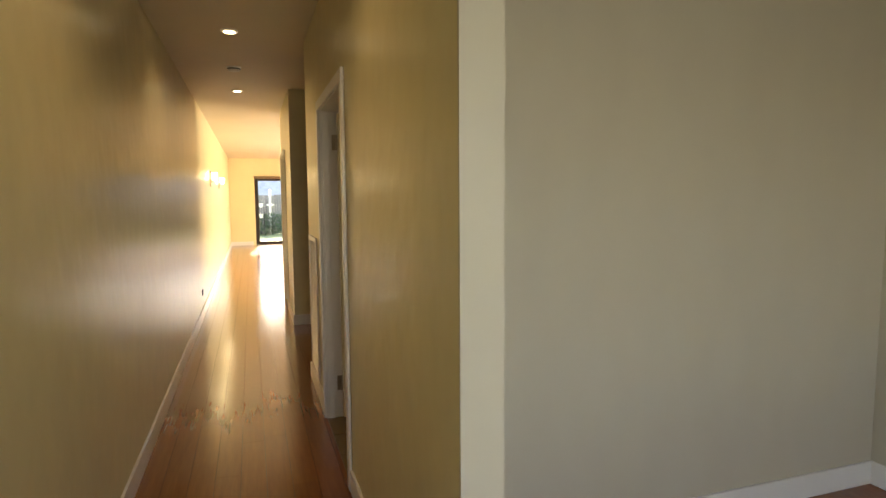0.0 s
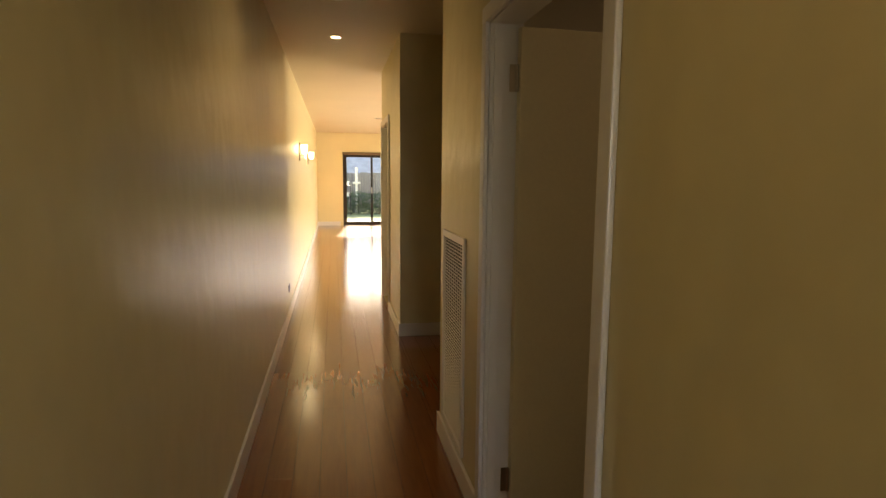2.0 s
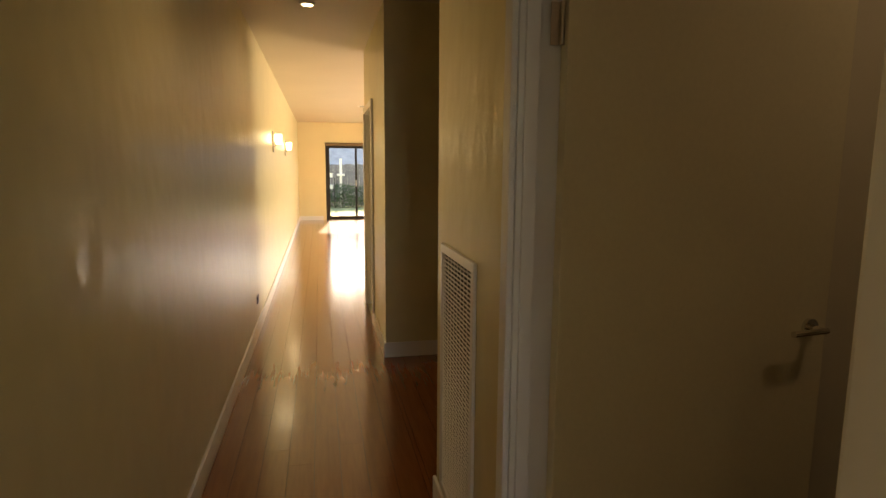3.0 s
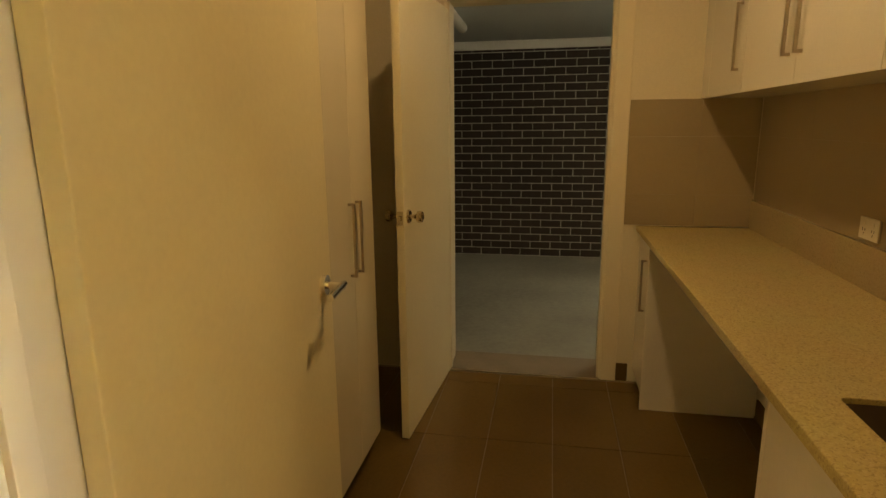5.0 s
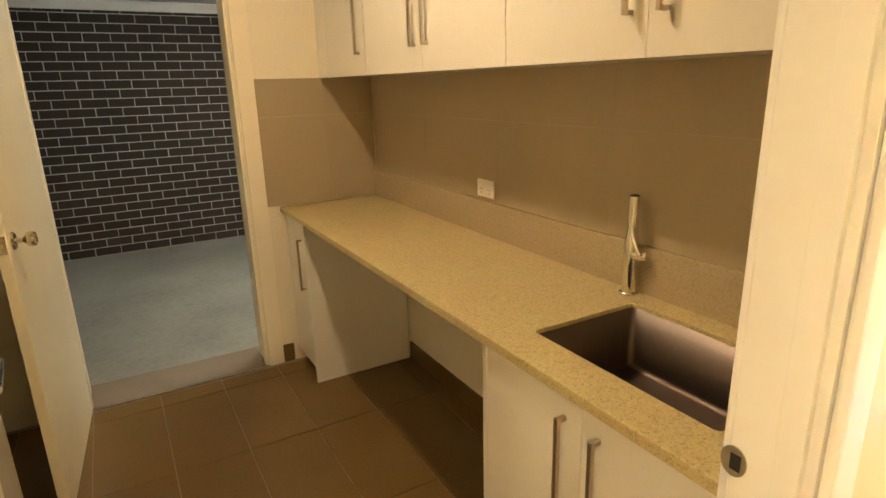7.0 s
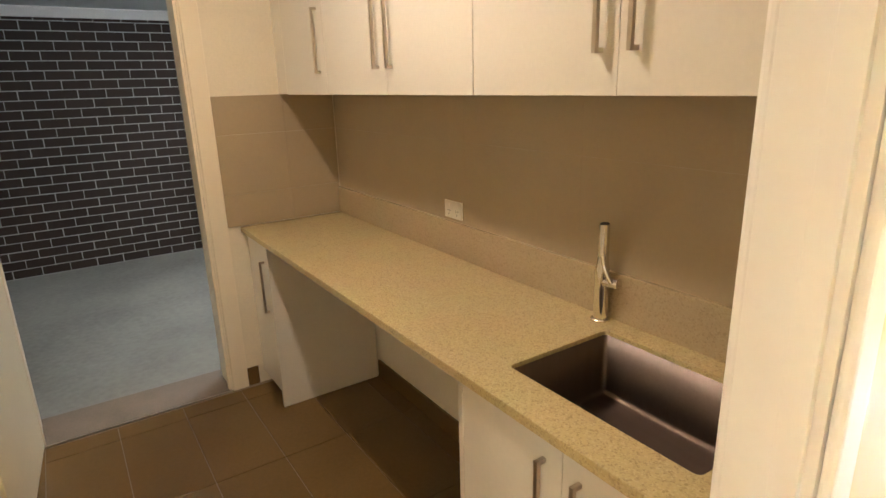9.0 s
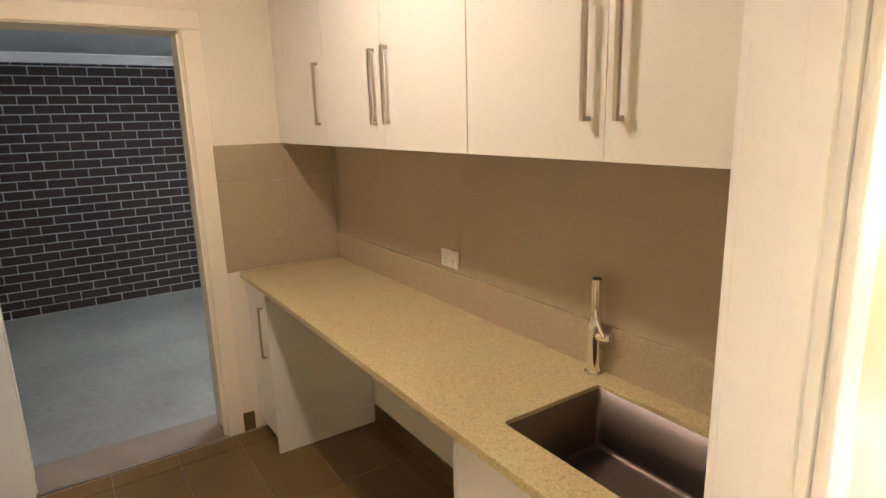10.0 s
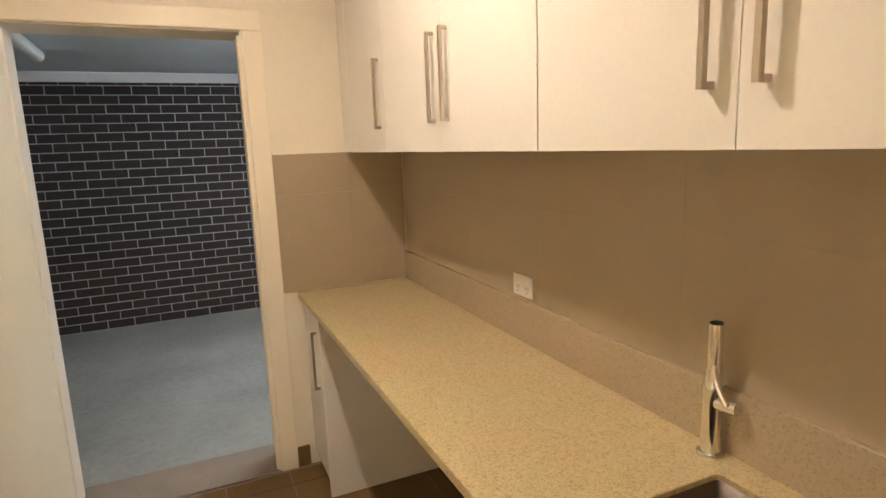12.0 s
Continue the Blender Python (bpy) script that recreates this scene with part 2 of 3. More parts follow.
wall("wall_front_east", [(2.56, 2.68, -5.0, -0.88, Z0, CEIL)], GREYW, "pale beige front room wall")
wall("wall_front_south", [(HALL_W, 2.56, -5.15, -5.0, Z0, 0.8), (HALL_W, 2.56, -5.15, -5.0, 2.2, CEIL),
                          (HALL_W, -0.85, -5.15, -5.0, 0.8, 2.2), (1.15, 2.56, -5.15, -5.0, 0.8, 2.2)], GREYW, "front room wall with a window opening")
wall("wall_far", [(HALL_W, -0.32, FAR, FAR + 0.2, Z0, CEIL), (-0.32, 2.2, FAR, FAR + 0.2, 2.16, CEIL), (2.2, 5.0, FAR, FAR + 0.2, Z0, CEIL)],
     YELLOW, "pale yellow family room wall with a glazed sliding door")
wall("wall_family_south", [(0.11, 5.0, 5.86, 5.97, Z0, CEIL)], WALL_MATT, "cream family room wall")
# unseen wall; its window opening is invented to hold the fill lamp
wall("wall_family_east", [(5.0, 5.12, 5.86, 8.25, Z0, CEIL), (5.0, 5.12, 8.25, 11.75, Z0, 0.5), (5.0, 5.12, 8.25, 11.75, 2.2, CEIL), (5.0, 5.12, 11.75, FAR + 0.2, Z0, CEIL)], WALL_MATT, "cream family room wall, unseen, opening added for the fill lamp")
wall("wall_garage_south", [(2.99, GAR_WALL, -4.2, -4.08, Z0, CEIL)], MORTAR, "plain garage wall")
wall("wall_garage_north", [(2.99, GAR_WALL, 4.08, 4.2, Z0, CEIL)], MORTAR, "plain garage wall")
solid("ceiling", box(HALL_W - 0.12, 5.12, -5.15, FAR + 0.2, CEIL, CEIL + 0.12), CEILING, "flat white plasterboard ceiling", "ceiling")
solid("ceiling_garage", box(2.99, GAR_WALL, -4.08, 4.08, GAR_CEIL, GAR_CEIL + 0.08), GCEIL, "flat grey-white garage ceiling", "ceiling")
solid("roof_slab", box(2.68, GAR_WALL + 0.3, -5.15, 8.58, CEIL + 0.12, CEIL + 0.2), GCEIL, "closed roof over the garage", "roof")

# ---- floors ----
fb = bmesh.new()
bx(fb, HALL_W, 0.0, -1.72, FAR, Z0, -0.014)
bx(fb, 0.0, 5.0, 5.97, FAR, Z0, -0.014)
bx(fb, 0.0, 2.4, 1.93, 3.98, Z0, -0.014)
bx(fb, HALL_W, 2.56, -5.0, -1.72, Z0, -0.014)
bx(fb, 0.11, 2.56, -1.72, -0.88, Z0, -0.014)
floor = solid("floor", fb, UNDER, "polished reddish hardwood board floor", "floor")
floor_laundry = solid("floor_laundry", box(0.0, GX, BACK, 1.80, Z0, -0.004), GROUT, "dark brown rectangular ceramic tile floor with beige joints", "floor")
solid("floor_garage", box(2.99, GAR_WALL, -4.08, 4.08, -0.3, GAR_FLOOR), CONCRETE, "bare grey concrete garage floor, scuffed", "floor")
solid("door_sill", box(GX - 0.0, 3.09, 0.065, 0.975, -0.16, -0.012, bevel=0.006), SILL, "worn concrete step at the garage doorway", "step")
solid("threshold_strip", box(GX - 0.016, GX - 0.004, 0.086, 0.954, -0.006, 0.004, bevel=0.001), NICKEL, "thin pale metal strip at the garage doorway", "trim")


# ---- skirting ----
def skirt(name, runs, mat=TRIM, h=0.12, t=0.016, label="white painted skirting board"):
    bm = bmesh.new()
    for x0, x1, y0, y1 in runs:
        bx(bm, x0, x1, y0, y1, 0, h, 0.005)
    return solid(name, bm, mat, label, "skirting")


T = 0.016
skirt("baseboard", [(HALL_W, HALL_W + T, -5.0, FAR)])
skirt("baseboard_2", [(-T, 0, -1.69, -0.105), (-T, 0, 1.035, 1.93 + T)])
skirt("baseboard_3", [(-T, 0, 3.98 - T, 4.94), (0, 2.4, 3.98 - T, 3.98)])
skirt("baseboard_4", [(0.13, 2.544, -0.88 - T, -0.88), (2.56 - T, 2.56, -5.0, -0.88)])
skirt("baseboard_5", [(HALL_W + T, -0.40, FAR - T, FAR)])
skirt("baseboard_laundry", [(GX - 0.01, GX, -0.07, 0.018), (0.846, 2.42, BACK, BACK + 0.012), (1.95, GX - 0.01, 1.79, 1.80)],
      TILE, 0.105, label="brown ceramic tile skirting")


# ---- door frames ----
def door_frame(name, x0, x1, ya, yb, top, label, aw=0.065, stop=0.035, both=True, mat=TRIM):
    """Jamb linings, stops and architraves round an opening in a wall that runs along y."""
    f = thing(name, label, "door frame", kind="structure")
    for y0, y1 in ((ya - 0.02, ya), (yb, yb + 0.02)):
        part("jamb", box(x0 - 0.002, x1 + 0.002, y0, y1, 0, top + 0.02, bevel=0.001), mat, f)
    part("head", box(x0 - 0.002, x1 + 0.002, ya, yb, top, top + 0.02, bevel=0.001), mat, f)
    for y0, y1 in ((ya, ya + 0.012), (yb - 0.012, yb)):
        part("stop", box(x0 + 0.012, x0 + 0.012 + stop, y0, y1, 0, top - 0.012, bevel=0.0015), mat, f)
    for s, on in ((-1, True), (1, both)):
        if not on:
            continue
        xs = (x0 - 0.02, x0 - 0.0025) if s < 0 else (x1 + 0.0025, x1 + 0.02)
        for y0, y1 in ((ya - 0.006 - aw, ya - 0.006), (yb + 0.006, yb + 0.006 + aw)):
            part("architrave", box(*xs, y0, y1, 0, top + 0.006, bevel=0.006), mat, f)
        part("architrave", box(*xs, ya - 0.006 - aw, yb + 0.006 + aw, top + 0.0062, top + 0.006 + aw, bevel=0.006), mat, f)
    return f


frame1 = door_frame("door_frame_1", 0, 0.11, -0.03, 0.94, 2.05, "white gloss door frame round the laundry doorway", aw=0.060)
frame2 = door_frame("door_frame_2", GX, 2.99, 0.085, 0.955, 2.09, "cream painted door frame at the garage doorway", aw=0.085, stop=0.03, mat=CREAMT)
frame3 = door_frame("door_frame_3", 0, 0.11, 5.02, 5.84, 2.05, "white gloss door frame round a closed hall door")
# strike plates let into the jambs
bm = bmesh.new()
rod(bm, (0.085, -0.03, 0.985), (0.085, -0.0278, 0.985), 0.021, n=24)
for v in bm.verts:
    v.co.x = 0.1055 + (v.co.x - 0.085) * 0.95
    v.co.z = 0.985 + (v.co.z - 0.985) * 1.15
sp = part("strike_plate", bm, NICKEL, frame1, "rounded nickel strike plate")
part("latch_hole", box(0.094, 0.110, -0.0277, -0.0268, 0.972, 0.998, bevel=0.0004), DARK, sp)
sp2 = part("strike_plate", box(GX + 0.01, GX + 0.04, 0.085, 0.087, 1.015, 1.075, bevel=0.0005), NICKEL, frame2)
part("latch_hole", box(GX + 0.017, GX + 0.032, 0.0872, 0.0880, 1.03, 1.06), DARK, sp2)


def hinge(parent, x, y, z):
    bm = bmesh.new()
    rod(bm, (x, y, z - 0.05), (x, y, z + 0.05), 0.0065, n=12)
    bx(bm, x - 0.028, x, y + 0.004, y + 0.007, z - 0.05, z + 0.05)
    for k in (-0.02, 0.02):
        rod(bm, (x, y, z + k - 0.001), (x, y, z + k + 0.001), 0.0075, n=12)
    return part("hinge", bm, NICKEL, parent, "", True)


# laundry door, swung wide open into the laundry; own axes: hinge line at origin, leaf along +x
def door_leaf(name, label, width, at, turn, height=2.035, thick=0.036):
    d = thing(name, label, "door", at=at)
    d.rotation_euler = (0, 0, radians(turn))
    leaf = part("leaf", box(0.004, width, -thick, 0, 0.008, height, bevel=0.003), DOORP, d)
    return d


ld = door_leaf("laundry_door", "cream painted flush door standing open against a tall cabinet", 0.91, (0.100, 0.936, 0), 4.5)
for z in (0.245, 1.85):
    hinge(ld, -0.004, -0.020, z)
LX, LZ = 0.842, 1.035
for side in (-1, 1):
    y0 = -0.036 if side < 0 else 0.0
    bm = bmesh.new()
    rod(bm, (LX, y0, LZ), (LX, y0 + side * 0.011, LZ), 0.0265, n=28)
    rose = part("rose", bm, CHROME, ld, "round chrome rose", True)
    bm = bmesh.new()
    rod(bm, (LX, y0 + side * 0.011, LZ), (LX, y0 + side * 0.058, LZ), 0.010)
    rod(bm, (LX + 0.012, y0 + side * 0.052, LZ + 0.001), (LX - 0.112, y0 + side * 0.052, LZ - 0.002), 0.0095)
    part("lever", bm, CHROME, ld, "straight chrome lever", True)
part("latch_plate", box(0.91, 0.9115, -0.03, -0.006, LZ - 0.03, LZ + 0.03), NICKEL, ld)

# garage door, hinged on its far jamb and open into the laundry; leaf runs towards the hall
gd = door_leaf("garage_door", "cream painted flush door standing open beside the garage doorway", 0.82, (GX - 0.012, 0.945, 0), 176.0)
for z in (0.25, 1.05, 1.82):
    hinge(gd, -0.002, -0.046, z)
for side in (-1, 1):
    m = Matrix.Translation((0.76, -0.036 if side < 0 else 0, 1.05)) @ pose(0, 0, 0, 90 if side < 0 else -90)
    bm = lathe(bmesh.new(), ((0.031, 0), (0.031, 0.004), (0.026, 0.009), (0.012, 0.011)), m)
    part("rose", bm, BRASS, gd, "round brass-toned rose", True)
    bm = lathe(bmesh.new(), ((0.010, 0.011), (0.0095, 0.030), (0.015, 0.036), (0.024, 0.043), (0.0265, 0.053), (0.024, 0.064), (0.014, 0.0685), (0.006, 0.067)), m)
    part("knob", bm, BRASS, gd, "polished brass-toned door knob", True)
lp = part("latch_plate", box(0.8195, 0.8215, -0.031, -0.005, 1.02, 1.08), BRASS, gd)
part("latch", box(0.8215, 0.831, -0.024, -0.012, 1.04, 1.06, bevel=0.003), BRASS, lp)

hd = door_leaf("hall_door", "cream painted flush door, closed", 0.81, (0.095, 5.025, 0), 90)
bm = bmesh.new()
rod(bm, (0.75, 0.0, 1.0), (0.75, 0.05, 1.0), 0.01)
rod(bm, (0.76, 0.045, 1.0), (0.64, 0.045, 1.0), 0.009)
part("lever", bm, CHROME, hd, "chrome lever", True)

# ---- return air grille in the hall ----
gy0, gy1, gz0, gz1 = 1.30, 1.815, 0.15, 1.20
gr = thing("return_air_grille", "tall white louvred return air grille set in the wall", "vent", at=(0, 0, 0))
for b in ((gy0, gy1, gz1 - 0.035, gz1), (gy0, gy1, gz0, gz0 + 0.035)):
    part("frame", box(-0.014, -0.001, *b, bevel=0.003), TRIM, gr)
for b in ((gy0, gy0 + 0.035), (gy1 - 0.035, gy1)):
    part("frame", box(-0.0138, -0.001, *b, gz0 + 0.035, gz1 - 0.035, bevel=0.003), TRIM, gr)
# dark sheet flat on the wall, painting the shade behind the slats
part("shade_backing", box(-0.0025, -0.001, gy0 + 0.03, gy1 - 0.03, gz0 + 0.03, gz1 - 0.03), DARK, gr)
sb = box(-0.006, 0.006, gy0 + 0.033, gy1 - 0.033, -0.0011, 0.0011)
for v in sb.verts:
    v.co.x *= 0.35
    v.co.z += v.co.x * 0.5
slat = mesh_of("slat", sb, TRIM)
nsl = 58
for i in range(nsl):
    s = new("slat", slat)
    s.parent = gr
    s.location = (-0.0088, 0, gz0 + 0.047 + i * (gz1 - gz0 - 0.094) / (nsl - 1))
for i in range(9):
    y = gy0 + 0.06 + i * (gy1 - gy0 - 0.12) / 8
    part("mullion", box(-0.0055, -0.0035, y - 0.0015, y + 0.0015, gz0 + 0.033, gz1 - 0.033), TRIM, gr)


# ---- ceiling and wall fittings of the hall ----
def downlight(x, y, group="recessed downlights"):
    d = thing("downlight", "small round recessed downlight, lit, white trim", "ceiling light", group, (x, y, CEIL))
    part("trim_ring", lathe(bmesh.new(), ((0.042, -0.012), (0.058, -0.010), (0.062, -0.001), (0.040, -0.001)), Matrix()), PLASTIC, d, "", True)
    part("lens", lathe(bmesh.new(), ((0.041, -0.0125), (0.041, -0.003)), Matrix()), GLOWW, d, "glowing lens")
    return d


for y in (-0.78, 1.72, 4.22):
    downlight(-0.55, y)
oy = thing("ceiling_light", "round white flush ceiling light, lit", "ceiling light", at=(1.34, 0.33, CEIL))
part("trim_ring", lathe(bmesh.new(), ((0.07, -0.022), (0.085, -0.018), (0.09, -0.001), (0.068, -0.001)), Matrix()), PLASTIC, oy, "", True)
part("diffuser", lathe(bmesh.new(), ((0.066, -0.012), (0.066, -0.004)), Matrix()), GLOWW, oy)
sm = thing("smoke_detector", "round white plastic smoke detector on the ceiling", "smoke alarm", at=(-0.55, 2.97, CEIL))
part("body", lathe(bmesh.new(), ((0.030, -0.042), (0.048, -0.038), (0.056, -0.028), (0.058, -0.012), (0.066, -0.010), (0.066, -0.001)), Matrix()), PLASTIC, sm, "", True)
part("vent_ring", lathe(bmesh.new(), ((0.0575, -0.026), (0.0590, -0.024), (0.0590, -0.017), (0.0575, -0.015)), Matrix()), DARK, sm)
for y in (7.25, 9.9):
    sc = thing("wall_sconce", "frosted glass wall sconce, lit, on the hall wall", "wall light", "hall sconces", (HALL_W, y, 1.78))
    part("backplate", box(0.001, 0.02, -0.035, 0.035, -0.10, 0.16, bevel=0.006), NICKEL, sc)
    part("shade", lathe(bmesh.new(), ((0.030, 0.0), (0.042, 0.05), (0.046, 0.12), (0.044, 0.125)), pose(0.075, 0, 0)), GLOWW, sc, "glowing frosted shade", True)
    part("arm", rod(bmesh.new(), (0.02, 0, -0.03), (0.075, 0, 0.0), 0.007), NICKEL, sc)


def socket(name, label, m, w, h, mat=PLASTIC, dark=False):
    s = thing(name, label, "power outlet")
    s.matrix_world = m
    part("plate", box(-w / 2, w / 2, -0.009, -0.0005, -h / 2, h / 2, bevel=0.003), mat, s)
    for k in (-1, 1):
        c = k * w * 0.24
        part("switch", box(c - 0.006, c + 0.006, -0.0115, -0.009, h * 0.16, h * 0.34, bevel=0.001), mat, s)
        for dx, dz in ((-0.007, -0.004), (0.007, -0.004), (0, -0.018)):
            part("pin_slot", box(c + dx - 0.0012, c + dx + 0.0012, -0.0095, -0.0088, dz - 0.004, dz + 0.004), DARK, s)
    return s


socket("power_outlet", "dark double power outlet low on the hall wall", pose(HALL_W, 4.89, 0.31, 0, 0, 90), 0.115, 0.072, ALU)
socket("power_outlet", "white double power outlet above the stone upstand", pose(1.628, BACK + 0.0105, 1.097, 0, 0, 180), 0.117, 0.072)


# ---- cabinets ----
def bar_handle(parent, x, y, z0, z1, out=-1):
    """Square bow handle standing off a door whose face is at y."""
    bm = bmesh.new()
    w, d = 0.0055, 0.027
    ya, yb = sorted((y + out * (d - 0.011), y + out * d))
    bx(bm, x - w, x + w, ya, yb, z0, z1, 0.001)
    for z in (z0, z1 - 0.011):
        y0, y1 = sorted((y, y + out * (d - 0.0112)))
        bx(bm, x - w, x + w, y0, y1, z, z + 0.011, 0.001)
    return part("handle", bm, NICKEL, parent, "satin nickel bow handle")


def cabinet(name, label, x0, x1, yb, yf, z0, z1, doors, group, handles, hz, mat=LAMINATE, out=1):
    """Carcass between yb (back) and yf (front), with doors 18 mm thick; out is the way the doors face along y."""
    c = thing(name, label, "cabinet", group, ((x0 + x1) / 2, yb, z0))
    ox, oy, oz = c.location
    f0 = yf - out * 0.018
    a, b = sorted((yb - oy, f0 - oy - out * 0.001))
    bm = bmesh.new()
    t = 0.016
    bx(bm, x0 - ox, x0 - ox + t, a, b, 0, z1 - z0, 0.0008)
    bx(bm, x1 - ox - t, x1 - ox, a, b, 0, z1 - z0, 0.0008)
    bx(bm, x0 - ox + t, x1 - ox - t, a, b, 0, t)
    if name != "sink_cabinet":
        bx(bm, x0 - ox + t, x1 - ox - t, a, b, z1 - z0 - t, z1 - z0)
    bk = (a, a + 0.008) if out > 0 else (b - 0.008, b)
    bx(bm, x0 - ox + t, x1 - ox - t, *bk, t, z1 - z0 - t)
    part("body", bm, mat, c)
    d0, d1 = sorted((f0 - oy, yf - oy))
    for (da, db), hx in zip(doors, handles):
        dr = part("door", box(da + 0.0009 - ox, db - 0.0009 - ox, d0, d1, -0.002, z1 - z0 - 0.002, bevel=0.0012), mat, c)
        if hx is not None:
            bar_handle(dr, hx - ox, yf - oy, hz[0] - z0, hz[1] - z0, out)
    return c


UF, UB = -0.35, BACK + 0.011
UZ0, UZ1 = 1.558, 2.36
up = "white wall cabinets above the bench"
hzu = (1.645, 1.910)
cabinet("wall_cabinet", "white laminate single-door wall cabinet over the bench", 2.135, 2.64, UB, UF, UZ0, UZ1, [(2.135, 2.64)], up, [2.20], hzu)
cabinet("wall_cabinet", "white laminate two-door wall cabinet over the bench", 1.107, 2.133, UB, UF, UZ0, UZ1, [(1.61, 2.133), (1.107, 1.61)], up, [1.666, 1.57], hzu)
cabinet("wall_cabinet", "white laminate two-door wall cabinet over the sink", 0.112, 1.105, UB, UF, UZ0, UZ1, [(0.599, 1.105), (0.112, 0.599)], up, [0.645, 0.553], hzu)
solid("filler_panel", box(2.642, GX - 0.001, UB, UF, UZ0, UZ1, bevel=0.001), LAMINATE, "white laminate filler panel beside the wall cabinets", "panel", "")
solid("bulkhead", box(0.112, GX - 0.001, UB, UF - 0.02, UZ1 + 0.001, CEIL), WALL_MATT, "cream plaster bulkhead over the wall cabinets", "bulkhead")

BF = -0.092                       # faces of the base cabinets
base = "white base cabinets under the bench"
cabinet("sink_cabinet", "white laminate two-door cabinet under the sink", 0.112, 0.826, BACK + 0.02, BF, 0.09, 0.873, [(0.472, 0.826), (0.112, 0.472)], base, [0.525, 0.422], (0.545, 0.815))
cabinet("base_cabinet", "narrow white laminate base cabinet at the bench end", 2.442, GX - 0.012, BACK + 0.02, BF, 0.09, 0.873, [(2.442, 2.74)], base, [2.485], (0.508, 0.777))
solid("bench_end_panel", box(2.422, 2.441, BACK + 0.013, BF, 0.001, 0.873, bevel=0.001), LAMINATE, "white laminate end panel beside the open appliance space", "panel", "")
solid("sink_end_panel", box(0.827, 0.845, BACK + 0.013, BF, 0.001, 0.873, bevel=0.001), LAMINATE, "white laminate end panel at the sink cabinet", "panel", "")
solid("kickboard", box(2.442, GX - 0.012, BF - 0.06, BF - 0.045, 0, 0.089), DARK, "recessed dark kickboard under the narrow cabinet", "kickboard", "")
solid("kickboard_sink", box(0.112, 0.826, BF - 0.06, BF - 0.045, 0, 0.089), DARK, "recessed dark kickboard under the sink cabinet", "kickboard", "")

# stone benchtop with a sink cut-out and an upstand
SX0, SX1, SY0, SY1 = 0.235, 0.762, -0.555, -0.195
CF, CT = -0.073, 0.90
bt = thing("benchtop", "sand-coloured speckled engineered stone benchtop", "benchtop", at=(0, 0, CT))
bm = bmesh.new()
t0 = -0.026
xs = (0.112, SX0, SX1, GX - 0.001)
ys = (BACK + 0.0005, SY0, SY1, CF)
grid = {}
for zi, z in enumerate((t0, 0.0)):
    for i, x in enumerate(xs):
        for j, y in enumerate(ys):
            grid[i, j, zi] = bm.verts.new((x, y, z))
for i in range(3):
    for j in range(3):
        if (i, j) == (1, 1):
            continue
        bm.faces.new([grid[k] for k in ((i, j, 1), (i + 1, j, 1), (i + 1, j + 1, 1), (i, j + 1, 1))])
        bm.faces.new([grid[k] for k in ((i, j, 0), (i, j + 1, 0), (i + 1, j + 1, 0), (i + 1, j, 0))])
for e in [e for e in bm.edges if e.is_boundary and e.verts[0].co.z > -0.01]:
    a, b = e.verts
    lo = {v.co.xy.to_tuple(4): v for v in grid.values() if v.co.z < -0.01}
    bm.faces.new((a, b, lo[b.co.xy.to_tuple(4)], lo[a.co.xy.to_tuple(4)]))
bmesh.ops.recalc_face_normals(bm, faces=bm.faces)
corner = [e for e in bm.edges if abs(e.verts[0].co.z - e.verts[1].co.z) > 0.02 and SX0 - 0.01 < e.verts[0].co.x < SX1 + 0.01 and SY0 - 0.01 < e.verts[0].co.y < SY1 + 0.01]
bmesh.ops.bevel(bm, geom=corner, offset=0.014, segments=4, profile=0.5, affect="EDGES")
rim = [e for e in bm.edges if abs(e.calc_length()) > 0.001 and min(v.co.z for v in e.verts) > -0.001 and len(e.link_faces) == 2
       and abs(e.link_faces[0].normal.dot(e.link_faces[1].normal)) < 0.3]
bmesh.ops.bevel(bm, geom=rim, offset=0.003, segments=2, profile=0.5, affect="EDGES")
part("top", bm, STONE, bt)
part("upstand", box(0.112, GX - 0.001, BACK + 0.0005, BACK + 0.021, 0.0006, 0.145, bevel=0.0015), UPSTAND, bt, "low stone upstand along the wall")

# undermount steel sink
sk = thing("sink", "square undermount stainless steel laundry sink", "sink", at=((SX0 + SX1) / 2, (SY0 + SY1) / 2, CT - 0.013))
hx, hy, dp = (SX1 - SX0) / 2 - 0.0008, (SY1 - SY0) / 2 - 0.0008, -0.185
bm = box(-hx, hx, -hy, hy, dp, 0)
bmesh.ops.delete(bm, geom=[f for f in bm.faces if f.normal.z > 0.5], context="FACES")
inner = [e for e in bm.edges if len(e.link_faces) == 2]
bmesh.ops.bevel(bm, geom=inner, offset=0.0145, segments=4, profile=0.5, affect="EDGES")
bmesh.ops.reverse_faces(bm, faces=bm.faces)
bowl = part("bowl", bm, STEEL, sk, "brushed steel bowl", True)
md = bowl.modifiers.new("thickness", "SOLIDIFY")
md.thickness, md.offset = 0.0015, -1
part("drain", lathe(bmesh.new(), ((0.045, 0.0), (0.045, 0.002), (0.036, 0.003), (0.030, -0.002), (0.012, -0.003)), pose(0, 0, dp + 0.001)), CHROME, sk, "round chrome waste", True)

